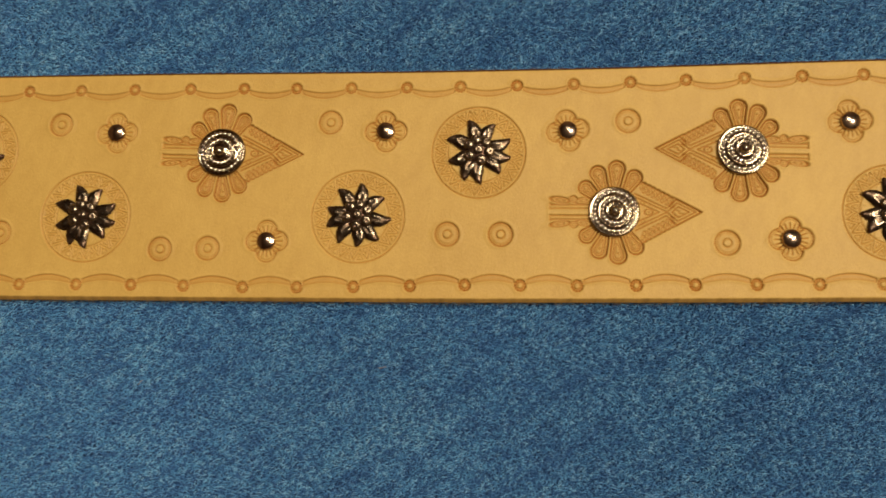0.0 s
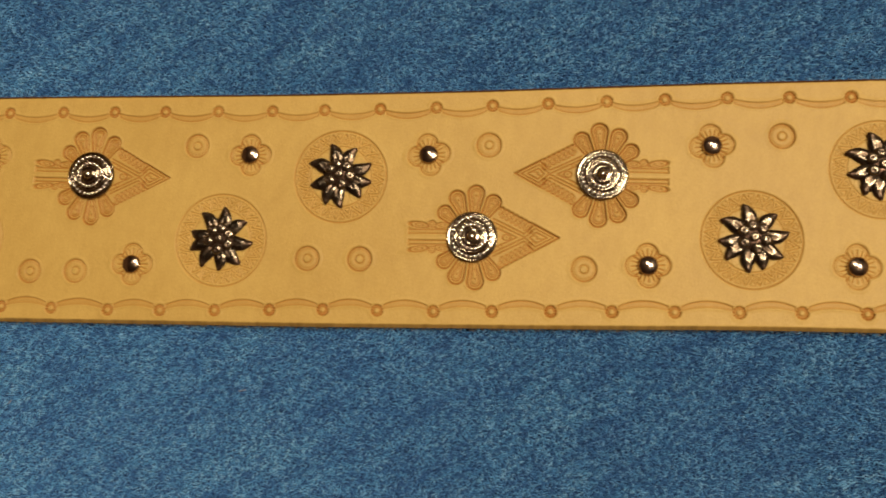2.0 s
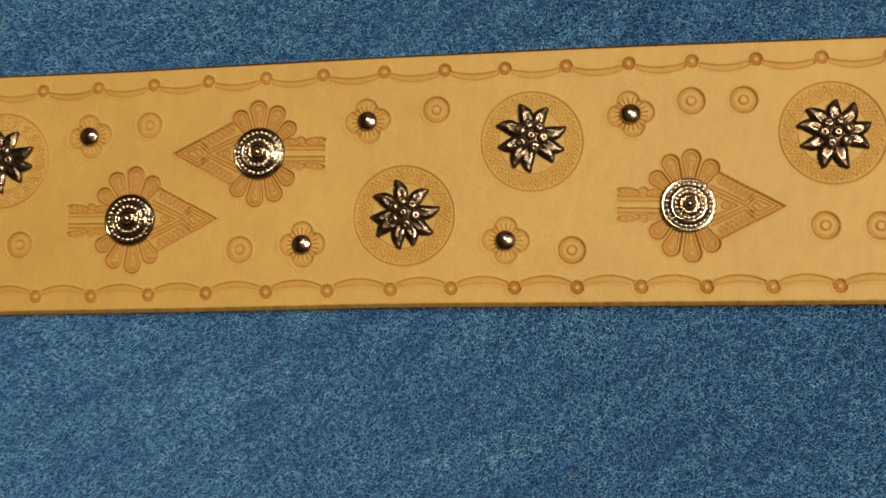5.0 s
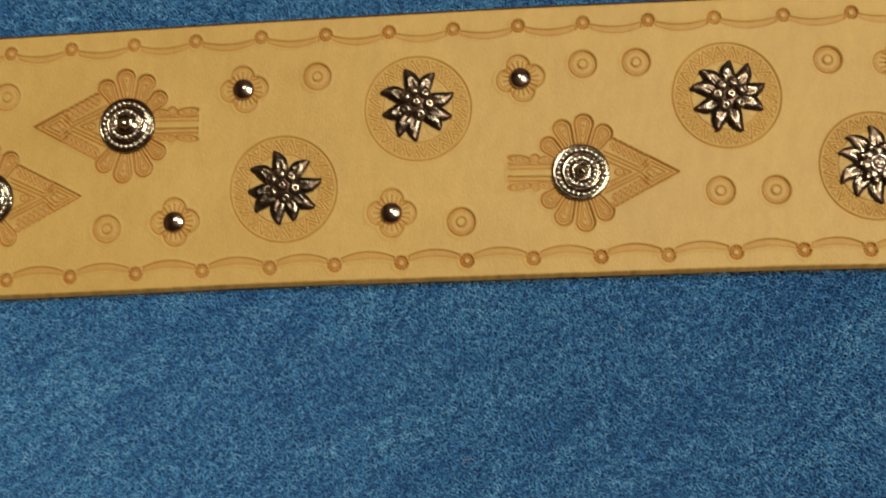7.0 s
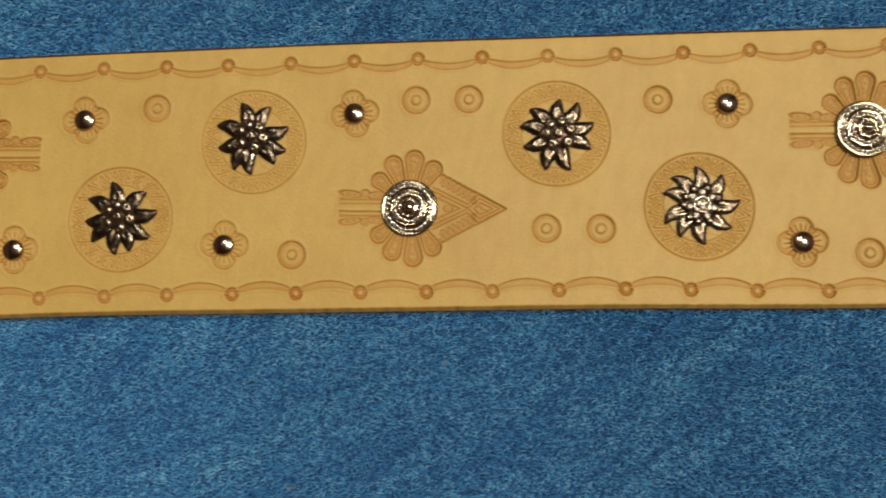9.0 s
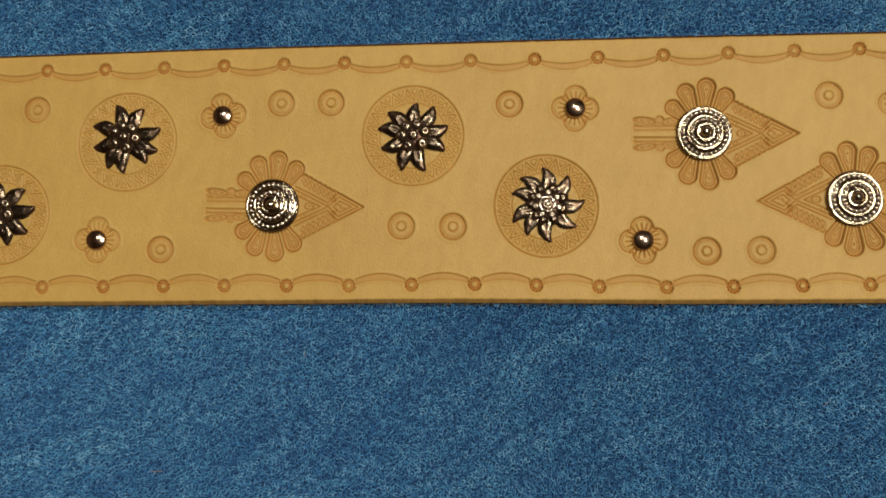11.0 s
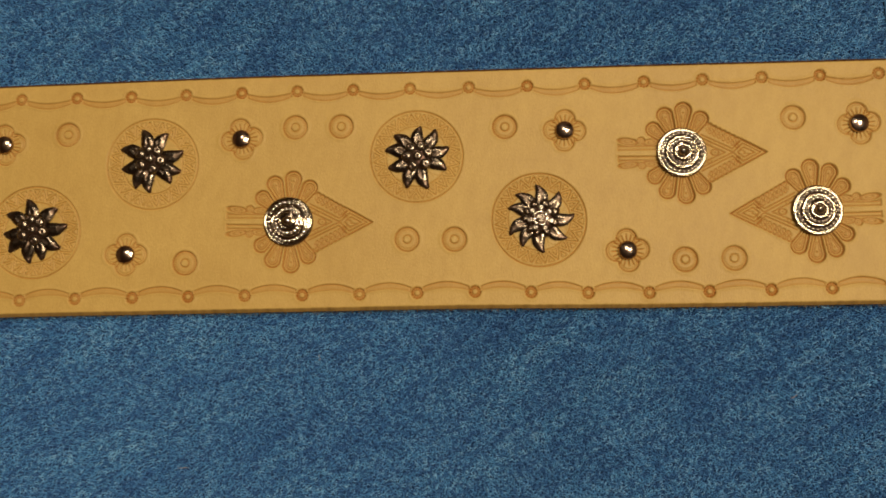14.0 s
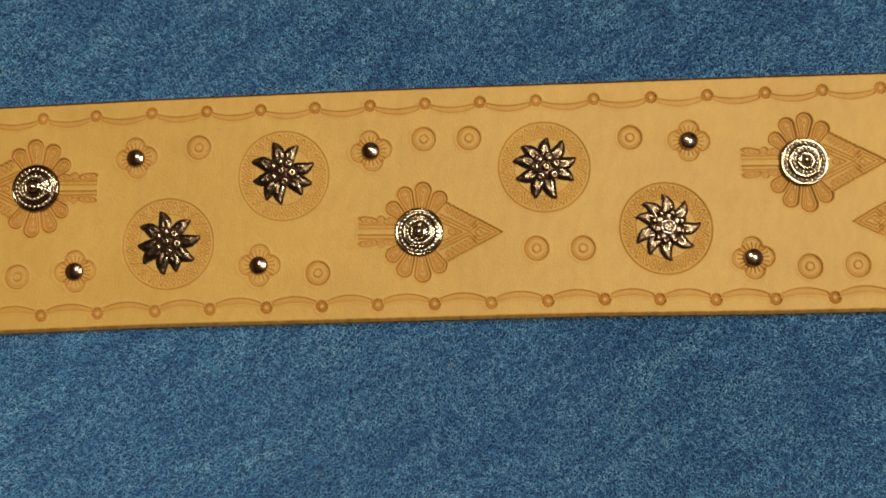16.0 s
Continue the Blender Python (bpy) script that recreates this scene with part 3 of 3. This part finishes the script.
def curl_mesh(r, span, thick):
    """A curved leaf of the small rose: a bent rounded ridge, drawn in at one end."""
    verts, faces, n = [], [], 11
    for i in range(n):
        s = i / (n - 1)
        a = radians(span) * (s - 0.5)
        q, fat = r * (1 + 0.18 * (s - 0.5)), thick * (0.35 + 0.65 * math.sin(math.pi * (0.12 + 0.76 * s)))
        for k in range(6):
            b = math.tau * k / 6
            verts.append(((q + fat * math.cos(b)) * math.cos(a) / 1000, (q + fat * math.cos(b)) * math.sin(a) / 1000, 1.3 * fat * math.sin(b) / 1000))
    for i in range(n - 1):
        for k in range(6):
            b = (k + 1) % 6
            faces.append((i * 6 + k, i * 6 + 6 + k, i * 6 + 6 + b, i * 6 + b))
    return shaded(mesh_of("rose_leaf", verts, faces, ROSE), np.zeros(len(verts)))


SMALL_CURL, WIDE_CURL = curl_mesh(0.95, 135, 0.34), curl_mesh(1.95, 92, 0.42)
ANGLES = {
    "a": (83, 36, -9, -52, -90, -127, -163, 167, 125),
    "b": (105, 61, 18, -15, -46, -89, -118, -159, 156),
    "c": (102, 46, 6, -37, -73, -100, -142, -173, 147),
    "d": (105, 61, 12, -25, -49, -95, -122, -162, 157),
    "e": (133, 86, 54, 14, -24, -75, -112, -159, 164),
    "f": (91, 50, 2, -41, -89, -127, -157, 157, 129),
}
NUDGE = ((0, 0), (0, 0.3), (0.2, 0.3), (0, 0.4), (0.3, 0.6), (-0.1, 1.2), (0.4, -0.3), (0.3, 0.3))
for (x, y), (ox, oy), kind in zip(ROSETTES, NUDGE, "ababcdef"):
    flower = part("edelweiss_stud", hub, belt, "cast edelweiss stud in antiqued silvery metal", pose((x + ox) / 1000, (y + oy) / 1000, (THICK - 0.1) / 1000) @ Matrix.Diagonal((1, 1, 0.74, 1)))
    outer = SLIM if kind == "f" else PETALS
    for k, a in enumerate(ANGLES[kind]):
        part("petal", outer[k % len(outer)], flower, "", pose(0, 0, 0, 0, 0, a))
    if kind == "f":
        # a second casting, with a flat rose of small grains at its heart
        for a in ANGLES[kind]:
            part("petal", BUD[a % 2], flower, "", pose(0, 0, 0.0003, 0, 0, a + 21))
        part("floret", grain, flower, "", pose(0, 0, 0.0029) @ Matrix.Diagonal((0.7, 0.7, 0.7, 1)))
        for count, r, z, curl in ((3, 0.95, 2.85, SMALL_CURL), (5, 1.95, 2.6, WIDE_CURL)):
            for k in range(count):
                part("rose_leaf", curl, flower, "", pose(0, 0, z / 1000, 0, 0, 360 * k / count + 25 * r))
        for k in range(7):
            a = math.tau * k / 7 + 0.6
            part("floret", grain, flower, "", pose(0.00315 * math.cos(a), 0.00315 * math.sin(a), 0.0023, -12 * math.sin(a), 12 * math.cos(a), 0))
        continue
    part("floret", floret, flower, "", pose(0, 0, 0.0029))
    for a in (129, 74, 18, -46, -119, 178):
        a = radians(a + ANGLES[kind][0] - 133)
        part("floret", floret, flower, "", pose(0.0032 * math.cos(a), 0.0032 * math.sin(a), 0.0025, -18 * math.sin(a), 18 * math.cos(a), 0) @ Matrix.Diagonal((1.15, 1.15, 1.15, 1)))


# ---- the towel ----
towel = tagged(new("towel"), "blue cotton terry towel spread flat under the belt", "towel")
PILE = (-0.197, 0.338, -0.0985, 0.0752)  # the stretch whose loops are built one by one


def cloth(name, xs, ys, z, mat, label, keep):
    """A woven sheet with slow waves; its outer border turns down to the floor."""
    gx, gy = np.meshgrid(xs, ys, indexing="ij")
    gz = z + 0.0002 * np.sin(gx * 60 + 3 * np.sin(gy * 25))
    ids_here = np.arange(gx.size).reshape(gx.shape)
    q = np.stack([ids_here[:-1, :-1], ids_here[1:, :-1], ids_here[1:, 1:], ids_here[:-1, 1:]], -1).reshape(-1, 4)
    v = np.stack([gx, gy, gz], -1).reshape(-1, 3)
    q = q[keep(v[q].mean(1))]
    border = np.concatenate([ids_here[:, 0], ids_here[-1, 1:], ids_here[-2::-1, -1], ids_here[0, -2:0:-1]])
    mid = v[border].copy()
    low = v[border].copy()
    low[:, 2] = -0.004
    outward = np.sign(low[:, :2] - v[:, :2].mean(0)) * 0.0012
    on_x = (np.isclose(low[:, 0], xs[0]) | np.isclose(low[:, 0], xs[-1]))
    on_y = (np.isclose(low[:, 1], ys[0]) | np.isclose(low[:, 1], ys[-1]))
    mid[:, 0] += outward[:, 0] * on_x
    mid[:, 1] += outward[:, 1] * on_y
    mid[:, 2] -= 0.0014
    n, m = len(v), len(border)
    k = np.arange(m)
    nxt = (k + 1) % m
    skirt = [np.stack([border[nxt], border, n + k, n + nxt], -1), np.stack([n + nxt, n + k, n + m + k, n + m + nxt], -1)]
    return part(name, mesh_of(name, np.vstack([v, mid, low]), np.vstack([q, *skirt]), mat), towel, label)


def in_pile(c):
    return (c[:, 0] > PILE[0]) & (c[:, 0] < PILE[1]) & (c[:, 1] > PILE[2]) & (c[:, 1] < PILE[3])


# ground weave under the loops; its dark colour stands in for their shade
cloth("ground_weave", np.linspace(PILE[0] - 0.002, PILE[1] + 0.002, 55), np.linspace(PILE[2] - 0.002, PILE[3] + 0.002, 19), -0.0014, BACKING, "close blue ground weave, darkened as shade between the loops", lambda c: c[:, 0] < 9)
cloth("cloth", np.concatenate([np.linspace(-0.55, PILE[0], 41), np.linspace(PILE[0], PILE[1], 55)[1:], np.linspace(PILE[1], 0.70, 41)[1:]]),
      np.concatenate([np.linspace(-0.42, PILE[2], 36), np.linspace(PILE[2], PILE[3], 19)[1:], np.linspace(PILE[3], 0.40, 36)[1:]]), -0.0006, FAR_TERRY, "blue cotton terry cloth", lambda c: ~in_pile(c))
rng = np.random.default_rng(7)


def loops(x0, x1, y0, y1, pitch):
    """A field of bent cotton loops: ridged threads, open below, that rise from the weave, bow over and sink back."""
    nx, ny = int((x1 - x0) / pitch), int((y1 - y0) / pitch)
    px, py = np.meshgrid(np.arange(nx) * pitch + x0, np.arange(ny) * pitch + y0, indexing="ij")
    px, py = (px + rng.uniform(-0.36, 0.36, px.shape) * pitch).ravel(), (py + rng.uniform(-0.36, 0.36, py.shape) * pitch).ravel()
    n = len(px)
    drift = 0.3 * np.sin(px * 95 + 2 * np.sin(py * 70)) + 0.3 * np.sin(py * 120 + px * 40)
    turn = 0.45 + drift + rng.normal(0, 0.45, n) + math.pi * (rng.random(n) < 0.5)
    size = rng.uniform(0.75, 1.25, n)
    rise = (0.35 + 0.75 * rng.random(n)) * np.where(rng.random(n) < 0.25, 0.55, 1.0)
    bow = rng.normal(0, 0.35, n) + np.where(rng.random(n) < 0.5, 0.58, -0.58)
    hook = rng.normal(0, 0.22, n)
    lx = np.array([-0.84, -0.34, 0.34, 0.84])[None, :] * (0.58 * size)[:, None]
    ly = np.array([-0.62, 0.42, 0.42, -0.62])[None, :] * bow[:, None] + np.array([-0.6, -0.5, 0.5, 0.7])[None, :] * hook[:, None]
    up = np.array([-0.75, 0.72, 0.72, -0.75])[None, :] * rise[:, None]
    c, d = np.cos(turn)[:, None], np.sin(turn)[:, None]
    cx = px[:, None] + (lx * c - ly * d) / 1000
    cy = py[:, None] + (lx * d + ly * c) / 1000
    # the pile is pushed up along the belt's two edges
    gap = np.maximum(py * 1000 - np.interp(px * 1000, XS, top_y), np.interp(px * 1000, XS, low_y) - py * 1000)
    lift = np.where(gap > 0.15, 2.2 * np.exp(-((gap - 0.15) / 0.8) ** 2), 0.0) * rng.uniform(0.1, 1.0, n)
    cz = -0.0009 + (up + lift[:, None]) / 1000
    way = turn[:, None] + math.pi / 2 + np.array([0.9, 0.4, -0.4, -0.9])[None, :] * bow[:, None]
    verts = np.empty((n, 4, 3, 3))
    for k in range(3):
        a = math.tau * k / 3 - math.pi / 6
        w, h = 0.15 * math.cos(a) / 1000, 0.15 * math.sin(a) / 1000
        verts[:, :, k, 0] = cx + w * np.cos(way)
        verts[:, :, k, 1] = cy + w * np.sin(way)
        verts[:, :, k, 2] = cz + h
    base = (np.arange(n) * 12)[:, None, None]
    i, k = np.meshgrid(np.arange(3), np.arange(2), indexing="ij")
    f = np.stack([i * 3 + k, i * 3 + (k + 1) % 3, (i + 1) * 3 + (k + 1) % 3, (i + 1) * 3 + k], -1).reshape(1, 6, 4) + base
    return verts.reshape(-1, 3), f.reshape(-1, 4)


near_v, near_f = loops(PILE[0], PILE[1], PILE[2], -0.0335, 0.00070)
far_v, far_f = loops(PILE[0], PILE[1], 0.0335, PILE[3], 0.00070)
pile = mesh_of("terry", np.vstack([near_v, far_v]), np.vstack([near_f, far_f + len(near_v)]), TERRY)
tagged(part("terry", pile, towel, "short uncut blue cotton terry"), kind="stuff")


# ---- lint caught in the pile ----
def lint(x, y, turn, length):
    """A thin bent fibre lying on the loops."""
    n, verts, faces = 9, [], []
    for i in range(n):
        s = i / (n - 1) - 0.5
        r = 0.11 * (1 - 1.6 * s * s)
        for k in range(5):
            a = math.tau * k / 5
            verts.append((s * length / 1000, (1.1 * math.sin(s * 4) * length * 0.12 + r * math.cos(a)) / 1000, (r * math.sin(a) - 1.2 * s * s + 0.3) / 1000))
    for i in range(n - 1):
        for k in range(5):
            b = (k + 1) % 5
            faces.append((i * 5 + k, i * 5 + b, i * 5 + 5 + b, i * 5 + 5 + k))
    ob = new("lint", mesh_of("lint", verts, faces, LINT))
    ob.matrix_basis = pose(x / 1000, y / 1000, 0.0002, 0, 0, turn)
    return tagged(ob, "tiny pale brown lint fibre on the blue towel", "lint", "lint on the towel")


for spot in ((123.2, -80.2, -20, 3.2), (-67.5, -54.4, -10, 2.4), (163.6, -49.2, 80, 1.7), (301.3, -63.8, 10, 2.0), (-140.0, -59.3, 30, 1.8)):
    lint(*spot)
